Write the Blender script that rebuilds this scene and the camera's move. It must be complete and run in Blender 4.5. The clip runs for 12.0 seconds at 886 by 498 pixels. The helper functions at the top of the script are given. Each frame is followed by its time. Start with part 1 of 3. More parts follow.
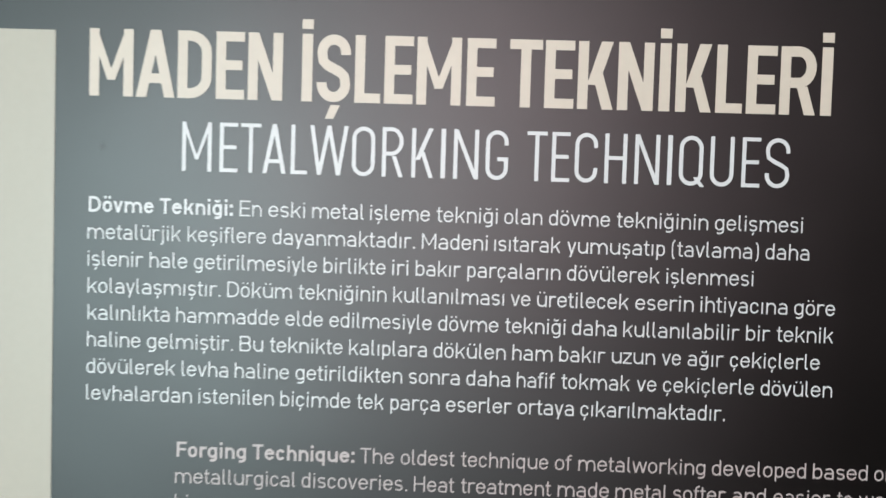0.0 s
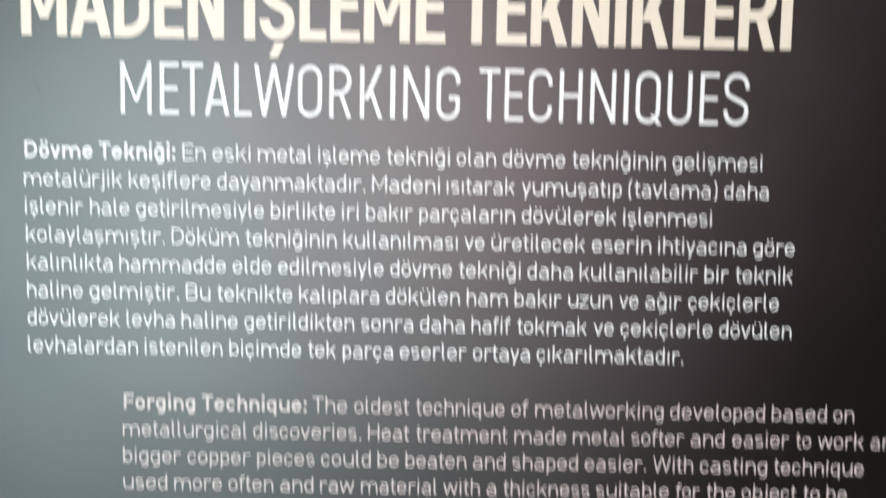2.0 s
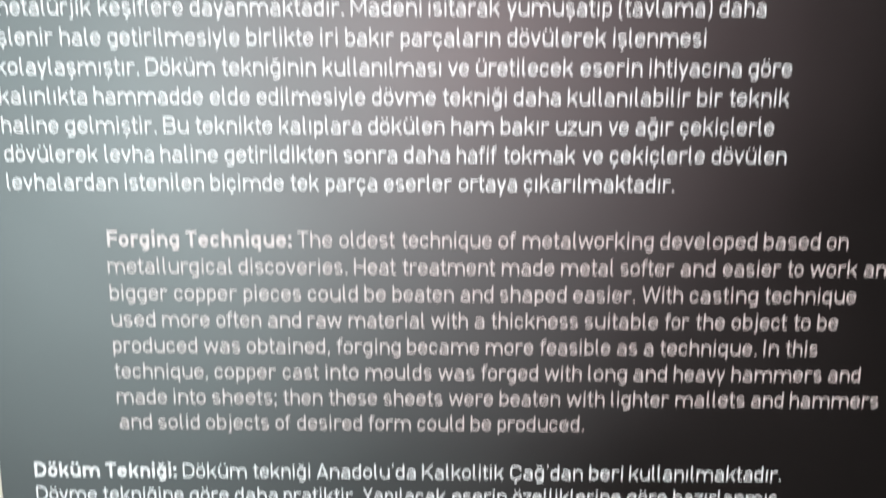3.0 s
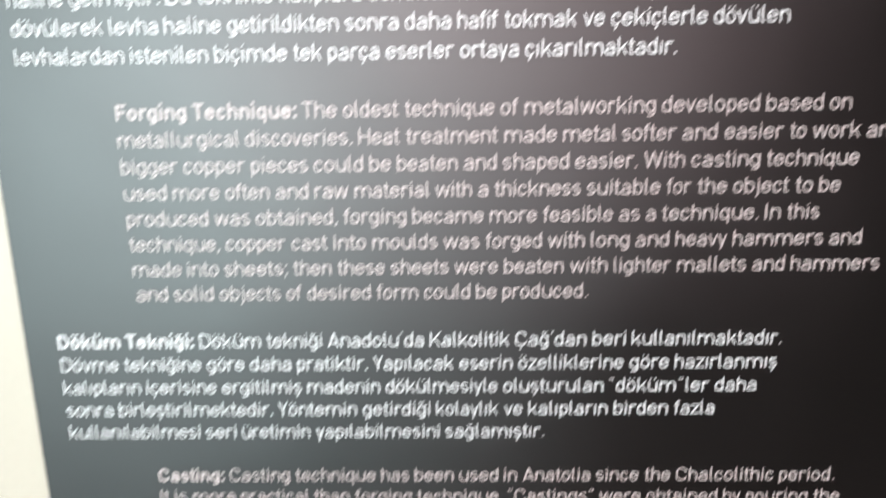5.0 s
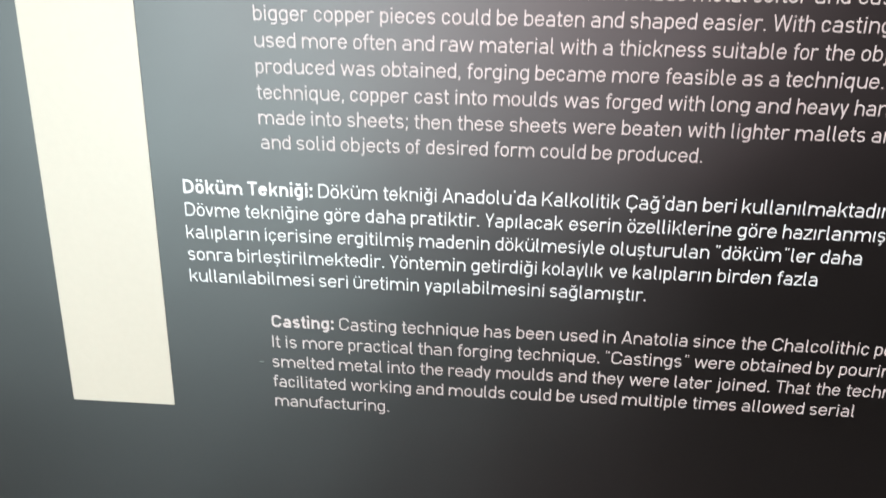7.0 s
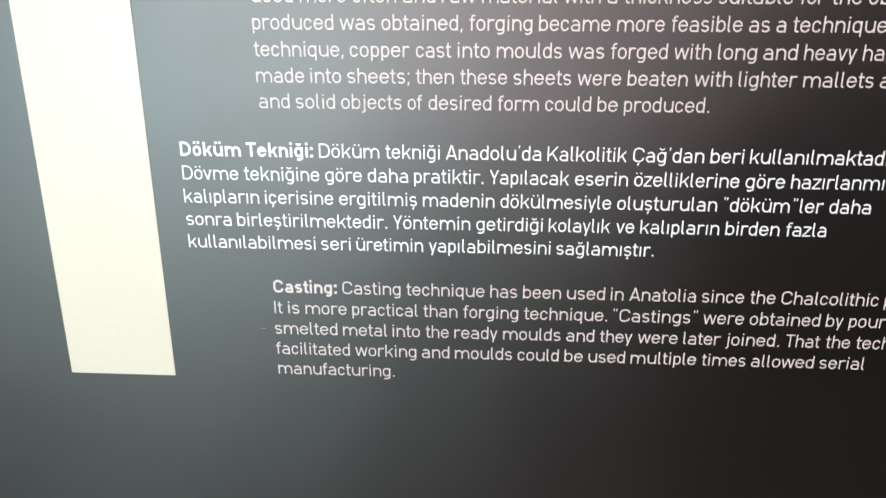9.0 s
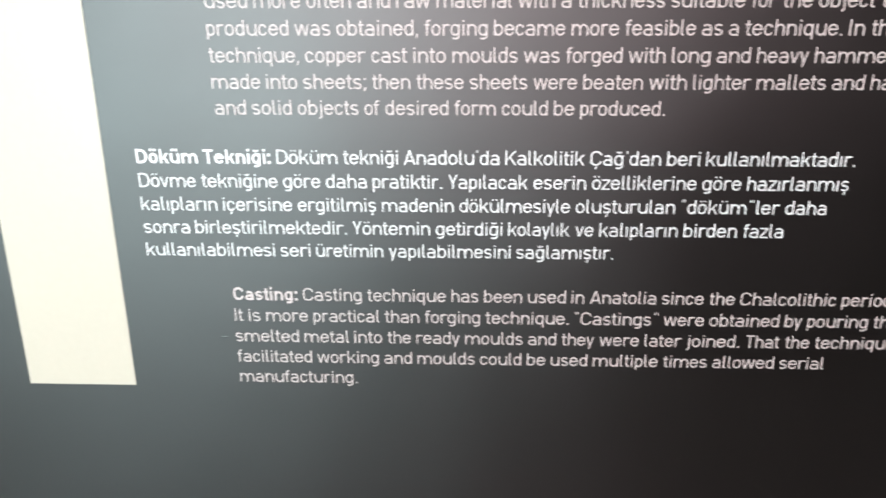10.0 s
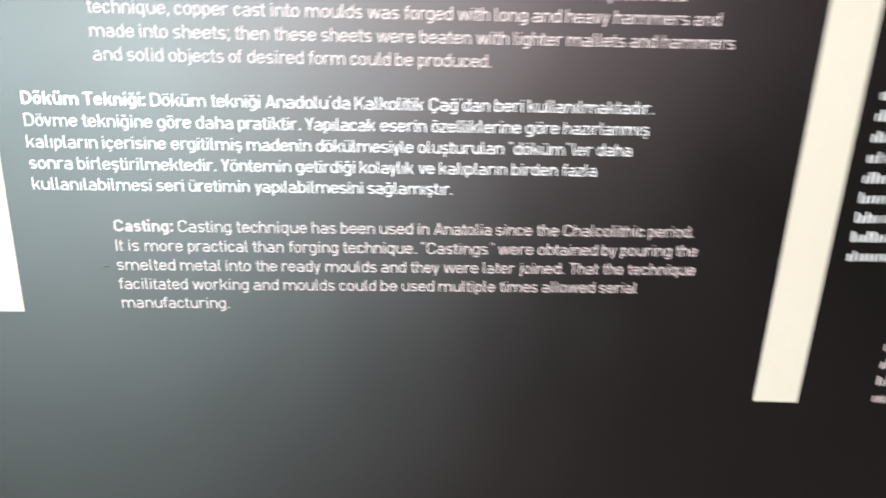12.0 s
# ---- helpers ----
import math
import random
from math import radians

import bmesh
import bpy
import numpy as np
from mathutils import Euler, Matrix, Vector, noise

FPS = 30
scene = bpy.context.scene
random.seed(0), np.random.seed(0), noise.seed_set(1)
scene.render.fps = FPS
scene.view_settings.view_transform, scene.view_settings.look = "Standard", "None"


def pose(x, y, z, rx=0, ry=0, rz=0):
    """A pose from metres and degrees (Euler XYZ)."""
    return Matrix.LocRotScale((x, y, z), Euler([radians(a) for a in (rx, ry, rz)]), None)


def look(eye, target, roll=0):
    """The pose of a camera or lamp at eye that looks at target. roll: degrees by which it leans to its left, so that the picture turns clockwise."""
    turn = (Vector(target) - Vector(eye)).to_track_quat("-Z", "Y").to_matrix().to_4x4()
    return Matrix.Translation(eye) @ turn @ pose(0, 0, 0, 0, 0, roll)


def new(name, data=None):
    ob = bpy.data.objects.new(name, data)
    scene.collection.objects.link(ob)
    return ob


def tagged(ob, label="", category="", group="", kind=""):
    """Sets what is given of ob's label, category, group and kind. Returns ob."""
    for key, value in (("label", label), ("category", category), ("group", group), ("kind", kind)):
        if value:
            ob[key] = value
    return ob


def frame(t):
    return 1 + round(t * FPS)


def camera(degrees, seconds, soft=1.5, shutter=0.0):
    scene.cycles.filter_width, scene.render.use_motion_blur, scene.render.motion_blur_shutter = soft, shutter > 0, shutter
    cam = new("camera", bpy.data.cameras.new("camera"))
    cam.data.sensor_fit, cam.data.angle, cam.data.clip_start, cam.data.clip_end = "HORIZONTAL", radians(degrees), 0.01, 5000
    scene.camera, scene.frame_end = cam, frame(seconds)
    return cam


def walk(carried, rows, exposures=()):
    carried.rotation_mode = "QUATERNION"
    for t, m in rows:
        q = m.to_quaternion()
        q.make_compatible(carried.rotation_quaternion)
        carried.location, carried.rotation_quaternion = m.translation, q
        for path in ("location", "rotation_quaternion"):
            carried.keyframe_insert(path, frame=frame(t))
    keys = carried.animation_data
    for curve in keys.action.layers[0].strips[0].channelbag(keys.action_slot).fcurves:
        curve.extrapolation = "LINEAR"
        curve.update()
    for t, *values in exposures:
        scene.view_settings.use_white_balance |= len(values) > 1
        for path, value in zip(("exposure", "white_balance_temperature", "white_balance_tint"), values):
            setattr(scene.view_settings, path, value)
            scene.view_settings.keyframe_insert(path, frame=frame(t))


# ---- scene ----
cam = camera(59.95, 12.0, soft=1.5, shutter=0.9)
PATH = [
    (0, look((0.2500, -0.5201, 1.5768), (0.2346, 0.4791, 1.5394), 1.72)),
    (0.5, look((0.2604, -0.5022, 1.5785), (0.2524, 0.4971, 1.5408), 1.85)),
    (1, look((0.2711, -0.5041, 1.5751), (0.2749, 0.4944, 1.5202), 1.28)),
    (1.5, look((0.2712, -0.5093, 1.5851), (0.2713, 0.4904, 1.5621), 1.27)),
    (2, look((0.2737, -0.5064, 1.5565), (0.2760, 0.4910, 1.4851), 1.10)),
    (2.5, look((0.2846, -0.5049, 1.5276), (0.2899, 0.4886, 1.4134), 0.63)),
    (3, look((0.2902, -0.5018, 1.4947), (0.2820, 0.4835, 1.3243), 0.17)),
    (3.2, look((0.2932, -0.4998, 1.4856), (0.2850, 0.4824, 1.2980), -0.41)),
    (4.8, look((0.3016, -0.5141, 1.4540), (0.2844, 0.4584, 1.2220), -1.03)),
    (5, look((0.2981, -0.5200, 1.4464), (0.2690, 0.4500, 1.2048), -1.04)),
    (5.5, look((0.2795, -0.5365, 1.4284), (0.2033, 0.4151, 1.1307), -0.72)),
    (6, look((0.2577, -0.5542, 1.4203), (0.1564, 0.3960, 1.1257), -1.37)),
    (6.5, look((0.2400, -0.5586, 1.4116), (0.1410, 0.3886, 1.1065), 0.26)),
    (7, look((0.2380, -0.5537, 1.3908), (0.1717, 0.3938, 1.0780), 1.06)),
    (7.5, look((0.2308, -0.5505, 1.3731), (0.1767, 0.4010, 1.0700), 1.78)),
    (7.7, look((0.2280, -0.5510, 1.3665), (0.1808, 0.4044, 1.0748), 2.35)),
    (9.3, look((0.2262, -0.5530, 1.3634), (0.1778, 0.3917, 1.0390), -0.27)),
    (9.5, look((0.2312, -0.5530, 1.3646), (0.1884, 0.3934, 1.0446), -0.23)),
    (10, look((0.2453, -0.5507, 1.3641), (0.2129, 0.3972, 1.0471), -0.12)),
    (10.5, look((0.2635, -0.5525, 1.3589), (0.2627, 0.3979, 1.0479), -0.28)),
    (11, look((0.2827, -0.5686, 1.3606), (0.2751, 0.3863, 1.0635), -0.64)),
    (11.5, look((0.2950, -0.5925, 1.3572), (0.3082, 0.3623, 1.0603), 0.23)),
    (11.7, look((0.3040, -0.6090, 1.3505), (0.3275, 0.3430, 1.0425), 1.25)),
    (11.9, look((0.3148, -0.6303, 1.3408), (0.3488, 0.3178, 1.0210), 1.75)),
    (12, look((0.3223, -0.6448, 1.3346), (0.3595, 0.3049, 1.0237), 1.29)),
]
EXPOSURES = [(0, -0.8, 6800, 16), (1.5, -0.5, 6850, 16.5), (2.5, -0.25, 6950, 18.5), (5, 0.04, 7000, 20), (6.5, -0.12, 7000, 20), (7.5, -0.07, 7000, 20), (9.5, 0.03, 7000, 20), (10.5, 0.14, 7000, 20), (11.5, 0.38, 7000, 20), (12, 0.42, 7000, 20)]
walk(cam, PATH, EXPOSURES)

# ---- light: an unseen window behind the viewer and a second, added area light ----
world = bpy.data.worlds.new("sky")
scene.world = world
world.use_nodes = True
wn = world.node_tree.nodes
sky = wn.new("ShaderNodeTexSky")
sky.sky_type = "NISHITA"
sky.sun_disc = False
sky.sun_elevation = radians(40)
sky.sun_rotation = radians(20)
world.node_tree.links.new(sky.outputs[0], wn["Background"].inputs[0])
wn["Background"].inputs[1].default_value = 0.1

sun = new("sun", bpy.data.lights.new("sun", "SUN"))
sun.data.energy = 1.0
sun.data.angle = radians(10)
sun.data.color = (1.0, 0.96, 0.9)
sun.matrix_world = look((2, 6, 8), (0, 0, 0))

ROOM_X0, ROOM_X1, ROOM_Y0, ROOM_H = -4.0, 3.0, -3.6, 2.8
WALL_Y = 0.014
# two unseen openings in the rear wall: x0, x1, z0, z1, the light's power and colour
REAR_OPENINGS = (
    # tints are set to colour the board's sheen teal and rosy
    (-2.40, -0.45, 0.15, 2.50, 288, (0.67, 0.95, 0.985)),
    # added without a known source, to lift the sheen's rosy upper middle
    (-0.28, 0.50, 1.35, 2.68, 101, (1.0, 0.80, 0.845)),
)
for x0, x1, z0, z1, power, tint in REAR_OPENINGS:
    rear_light = new("window_daylight", bpy.data.lights.new("window_daylight", "AREA"))
    rear_light.data.shape = "RECTANGLE"
    rear_light.data.size = x1 - x0
    rear_light.data.size_y = z1 - z0
    rear_light.data.energy = power
    rear_light.data.color = tint
    rear_light.matrix_world = pose((x0 + x1) / 2, ROOM_Y0 - 0.12, (z0 + z1) / 2, 90, 0, 0)


# ---- materials ----
def material(name, colour, rough=0.5, metal=0.0, specular=0.5, vary=0.15, scale=40.0, bump=0.05, bump_scale=600.0, rough_vary=0.08, wave=0.0):
    m = bpy.data.materials.new(name)
    m.use_nodes = True
    t = m.node_tree
    b = t.nodes["Principled BSDF"]
    b.inputs["Metallic"].default_value = metal
    b.inputs["Specular IOR Level"].default_value = specular
    co = t.nodes.new("ShaderNodeTexCoord")
    big = t.nodes.new("ShaderNodeTexNoise")
    big.inputs["Scale"].default_value = scale * 0.1
    big.inputs["Detail"].default_value = 5
    fine = t.nodes.new("ShaderNodeTexNoise")
    fine.inputs["Scale"].default_value = scale * 4
    fine.inputs["Detail"].default_value = 6
    t.links.new(co.outputs["Object"], big.inputs["Vector"])
    t.links.new(co.outputs["Object"], fine.inputs["Vector"])
    mix = t.nodes.new("ShaderNodeMath")
    mix.operation = "ADD"
    t.links.new(big.outputs["Fac"], mix.inputs[0])
    t.links.new(fine.outputs["Fac"], mix.inputs[1])
    ramp = t.nodes.new("ShaderNodeMapRange")
    ramp.inputs["From Min"].default_value = 0.6
    ramp.inputs["From Max"].default_value = 1.4
    ramp.inputs["To Min"].default_value = 1 - vary
    ramp.inputs["To Max"].default_value = 1 + vary
    t.links.new(mix.outputs[0], ramp.inputs["Value"])
    tint = t.nodes.new("ShaderNodeVectorMath")
    tint.operation = "SCALE"
    tint.inputs[0].default_value = colour
    t.links.new(ramp.outputs[0], tint.inputs["Scale"])
    t.links.new(tint.outputs[0], b.inputs["Base Color"])
    rr = t.nodes.new("ShaderNodeMapRange")
    rr.inputs["From Min"].default_value = 0.3
    rr.inputs["From Max"].default_value = 0.7
    rr.inputs["To Min"].default_value = rough - rough_vary
    rr.inputs["To Max"].default_value = rough + rough_vary
    t.links.new(big.outputs["Fac"], rr.inputs["Value"])
    t.links.new(rr.outputs[0], b.inputs["Roughness"])
    if bump:
        grain = t.nodes.new("ShaderNodeTexNoise")
        grain.inputs["Scale"].default_value = bump_scale
        grain.inputs["Detail"].default_value = 3
        t.links.new(co.outputs["Object"], grain.inputs["Vector"])
        bm_node = t.nodes.new("ShaderNodeBump")
        bm_node.inputs["Strength"].default_value = bump
        bm_node.inputs["Distance"].default_value = 0.0005
        t.links.new(grain.outputs["Fac"], bm_node.inputs["Height"])
        t.links.new(bm_node.outputs[0], b.inputs["Normal"])
        if wave:
            swell = t.nodes.new("ShaderNodeTexNoise")
            swell.inputs["Scale"].default_value = 5.0
            swell.inputs["Detail"].default_value = 2
            t.links.new(co.outputs["Object"], swell.inputs["Vector"])
            slow = t.nodes.new("ShaderNodeBump")
            slow.inputs["Strength"].default_value = 1.0
            slow.inputs["Distance"].default_value = wave
            t.links.new(swell.outputs["Fac"], slow.inputs["Height"])
            t.links.new(slow.outputs[0], bm_node.inputs["Normal"])
    return m


def laminated(m, ior):
    """Lays a satin film with a soft, short-tailed gloss over a matt print."""
    t = m.node_tree
    b = t.nodes["Principled BSDF"]
    film = t.nodes.new("ShaderNodeBsdfAnisotropic")
    film.distribution = "BECKMANN"
    edge = t.nodes.new("ShaderNodeFresnel")
    edge.inputs["IOR"].default_value = ior
    mix = t.nodes.new("ShaderNodeMixShader")
    for name in ("Roughness", "Normal"):
        t.links.new(b.inputs[name].links[0].from_socket, film.inputs[name])
    t.links.new(film.inputs["Normal"].links[0].from_socket, edge.inputs["Normal"])
    t.links.new(edge.outputs[0], mix.inputs[0])
    t.links.new(b.outputs[0], mix.inputs[1])
    t.links.new(film.outputs[0], mix.inputs[2])
    t.links.new(mix.outputs[0], t.nodes["Material Output"].inputs["Surface"])
    return m


PRINT_DARK = laminated(material("charcoal_print", (0.0046, 0.0041, 0.0038), rough=0.425, specular=0.0, vary=0.12, rough_vary=0.03, bump=0.04, wave=0.0012), 1.60)
PRINT_WHITE = material("white_print", (0.60, 0.597, 0.59), rough=0.43, vary=0.05, rough_vary=0.03, bump=0.03)
PRINT_ROSE = material("rose_white_print", (0.45, 0.38, 0.365), rough=0.43, vary=0.05, rough_vary=0.03, bump=0.03)
PRINT_SAND = material("sand_print", (0.57, 0.488, 0.40), rough=0.43, vary=0.05, rough_vary=0.03, bump=0.03)
PRINT_CREAM = material("cream_print", (0.405, 0.370, 0.30), rough=0.43, vary=0.03, rough_vary=0.03, bump=0.03)
BOARD_CORE = material("white_board_core", (0.75, 0.74, 0.70), rough=0.6, vary=0.1)
SCUFF = material("scuffed_print", (0.10, 0.10, 0.095), rough=0.7, vary=0.3)
SCUFF_FAINT = material("dulled_print", (0.05, 0.055, 0.055), rough=0.5, vary=0.3)
SCUFF_DARK = material("worn_dark_print", (0.006, 0.006, 0.006), rough=0.9, vary=0.3)
GREY_WALL = material("grey_wall_paint", (0.10, 0.11, 0.102), rough=0.6, vary=0.08, scale=10, bump=0.2, bump_scale=300)
BROWN_WALL = material("dark_brown_wall", (0.055, 0.042, 0.036), rough=0.6, vary=0.15, scale=10, bump=0.2, bump_scale=300)
ROOM_WALL = material("warm_wall_paint", (0.040, 0.029, 0.026), rough=0.8, vary=0.06, scale=8, bump=0.2, bump_scale=200)
CEILING = material("ceiling_paint", (0.60, 0.605, 0.60), rough=0.85, vary=0.05, scale=8)
FLOORING = material("floor_stone", (0.15, 0.112, 0.103), rough=0.25, vary=0.2, scale=12, rough_vary=0.05)
FRAME_PAINT = material("window_frame_paint", (0.6, 0.6, 0.58), rough=0.5, vary=0.06)


# ---- mesh helpers ----
def box(bm, x0, x1, y0, y1, z0, z1):
    v = [bm.verts.new((x, y, z)) for x in (x0, x1) for y in (y0, y1) for z in (z0, z1)]
    for f in ((0, 1, 3, 2), (4, 6, 7, 5), (0, 4, 5, 1), (2, 3, 7, 6), (0, 2, 6, 4), (1, 5, 7, 3)):
        bm.faces.new([v[i] for i in f])


def bevelled(bm, width):
    bmesh.ops.bevel(bm, geom=list(bm.edges), offset=width, segments=2, affect="EDGES", profile=0.5)


def part(name, bm, mat, parent=None, label=""):
    bmesh.ops.recalc_face_normals(bm, faces=list(bm.faces))
    me = bpy.data.meshes.new(name)
    bm.to_mesh(me)
    bm.free()
    me.materials.append(mat)
    ob = new(name, me)
    if parent:
        ob.parent = parent
    if label:
        tagged(ob, label)
    return ob


# ---- the room ----
def slab(name, mat, label, category, *boxes):
    bm = bmesh.new()
    for b in boxes:
        box(bm, *b)
    return tagged(part(name, bm, mat), label, category, kind="structure")


X0, X1, Y0, H = ROOM_X0, ROOM_X1, ROOM_Y0, ROOM_H
# above this height the wall's colour is darker and browner
BAND_Z = 1.745
slab("floor", FLOORING, "polished warm grey stone floor of the exhibition room", "floor", (X0 - 0.2, X1 + 0.2, Y0 - 0.2, WALL_Y + 0.2, -0.1, 0))
slab("ceiling", CEILING, "plain off-white painted ceiling of the room", "ceiling", (X0 - 0.2, X1 + 0.2, Y0 - 0.2, WALL_Y + 0.2, H, H + 0.1))
slab("wall_north", GREY_WALL, "grey-green painted wall behind the text board", "wall", (X0, X1, WALL_Y, WALL_Y + 0.2, 0, BAND_Z))
slab("wall_north_upper", BROWN_WALL, "dark brown stretch of wall above the text board", "wall", (X0, X1, WALL_Y, WALL_Y + 0.2, BAND_Z, H))
slab("wall_west", ROOM_WALL, "plain warm-toned painted side wall", "wall", (X0 - 0.2, X0, Y0 - 0.2, WALL_Y + 0.2, 0, H))
slab("wall_east", ROOM_WALL, "plain warm-toned painted side wall", "wall", (X1, X1 + 0.2, Y0 - 0.2, WALL_Y + 0.2, 0, H))
slab("wall_south", ROOM_WALL, "unseen warm-toned rear wall with openings for a window and an added light", "wall",
     *[(a, b, Y0 - 0.2, Y0, c, d) for a, b, c, d in (
         (X0, REAR_OPENINGS[0][0], 0, H), (REAR_OPENINGS[0][1], REAR_OPENINGS[1][0], 0, H), (REAR_OPENINGS[1][1], X1, 0, H),
         (REAR_OPENINGS[0][0], REAR_OPENINGS[0][1], 0, REAR_OPENINGS[0][2]), (REAR_OPENINGS[0][0], REAR_OPENINGS[0][1], REAR_OPENINGS[0][3], H),
         (REAR_OPENINGS[1][0], REAR_OPENINGS[1][1], 0, REAR_OPENINGS[1][2]), (REAR_OPENINGS[1][0], REAR_OPENINGS[1][1], REAR_OPENINGS[1][3], H))])
# unseen surrounds; the second one frames the added light
for number, (x0, x1, z0, z1, power, tint) in enumerate(REAR_OPENINGS, 1):
    bm = bmesh.new()
    box(bm, x0 - 0.05, x1 + 0.05, Y0 + 0.002, Y0 + 0.03, z0 - 0.05, z0)
    box(bm, x0 - 0.05, x1 + 0.05, Y0 + 0.002, Y0 + 0.03, z1, z1 + 0.05)
    box(bm, x0 - 0.05, x0, Y0 + 0.002, Y0 + 0.03, z0, z1)
    box(bm, x1, x1 + 0.05, Y0 + 0.002, Y0 + 0.03, z0, z1)
    tagged(part("window_%d" % number, bm, FRAME_PAINT), "plain pale surround of an unseen opening for a rear sheen light", "window", kind="structure")
bm = bmesh.new()
box(bm, -60, 60, -60, 60, -0.3, -0.15)
tagged(part("ground", bm, FLOORING), "plain grey ground outside the building", "ground", kind="structure")

# ---- lettering ----
# widths of the letters of a narrow engineer's sans, in thousandths of its em; capitals are 712 high
WIDTHS = dict(zip("abcdefghijklmnopqrstuvwxyz", (546, 542, 480, 521, 536, 309, 539, 540, 239, 265, 529, 275, 906, 554, 514, 496, 535, 403, 473, 304, 573, 472, 711, 468, 444, 444)))
WIDTHS.update(zip("ABCDEFGHIJKLMNOPQRSTUVWXYZ", (602, 652, 631, 663, 576, 542, 638, 680, 272, 480, 634, 522, 797, 704, 642, 592, 642, 622, 590, 533, 644, 572, 870, 590, 511, 544)))
WIDTHS.update({" ": 226, ".": 250, ",": 230, ":": 240, ";": 240, "(": 320, ")": 320, "“": 400, "”": 400, "'": 215})
STEM, ROUND, SLANT = 68, 46, 18
BEARING_L = {c: ROUND for c in "acdegoqsCGOQS"}
BEARING_L.update({c: SLANT for c in "ftvwxyzjATVWXYZ"})
BEARING_R = {c: ROUND for c in "bcemnhopsuBCDGOPQSD"}
BEARING_R.update({c: SLANT for c in "fkrtvwxyzAFKLRTVWXYZE"})
BASES = {"ğ": "g", "ş": "s", "Ş": "S", "İ": "I", "ı": "i", "ç": "c", "Ç": "C", "ö": "o", "ü": "u", "Ö": "O", "Ü": "U"}
X_HIGH, CAP, DROP = 0.498, 0.682, 0.165
LIFT = 0.00004


def blocks(x0, x1, y0, y1):
    return ([(x0, y0), (x1, y0), (x1, y1), (x0, y1)], [(0, 1, 2, 3)])


def stroke(points, width, closed=False):
    """A flat band of even width along a line of points."""
    verts, faces = [], []
    points = [q for i, q in enumerate(points) if not i or math.dist(q, points[i - 1]) > 1e-4]
    if closed and math.dist(points[0], points[-1]) < 1e-4:
        points.pop()
    last = len(points) - 1
    for i, (x, y) in enumerate(points):
        xa, ya = points[i - 1 if closed else max(i - 1, 0)]
        xb, yb = points[(i + 1) % (last + 1) if closed else min(i + 1, last)]
        n = math.hypot(xb - xa, yb - ya)
        nx, ny = -(yb - ya) / n * width / 2, (xb - xa) / n * width / 2
        verts += [(x + nx, y + ny), (x - nx, y - ny)]
        if i:
            faces.append((2 * i - 2, 2 * i - 1, 2 * i + 1, 2 * i))
    if closed:
        faces.append((2 * last, 2 * last + 1, 1, 0))
    return verts, faces


def arc(cx, cy, rx, ry, a0, a1, n=8):
    return [(cx + rx * math.cos(radians(a)), cy + ry * math.sin(radians(a))) for a in np.linspace(a0, a1, n)]


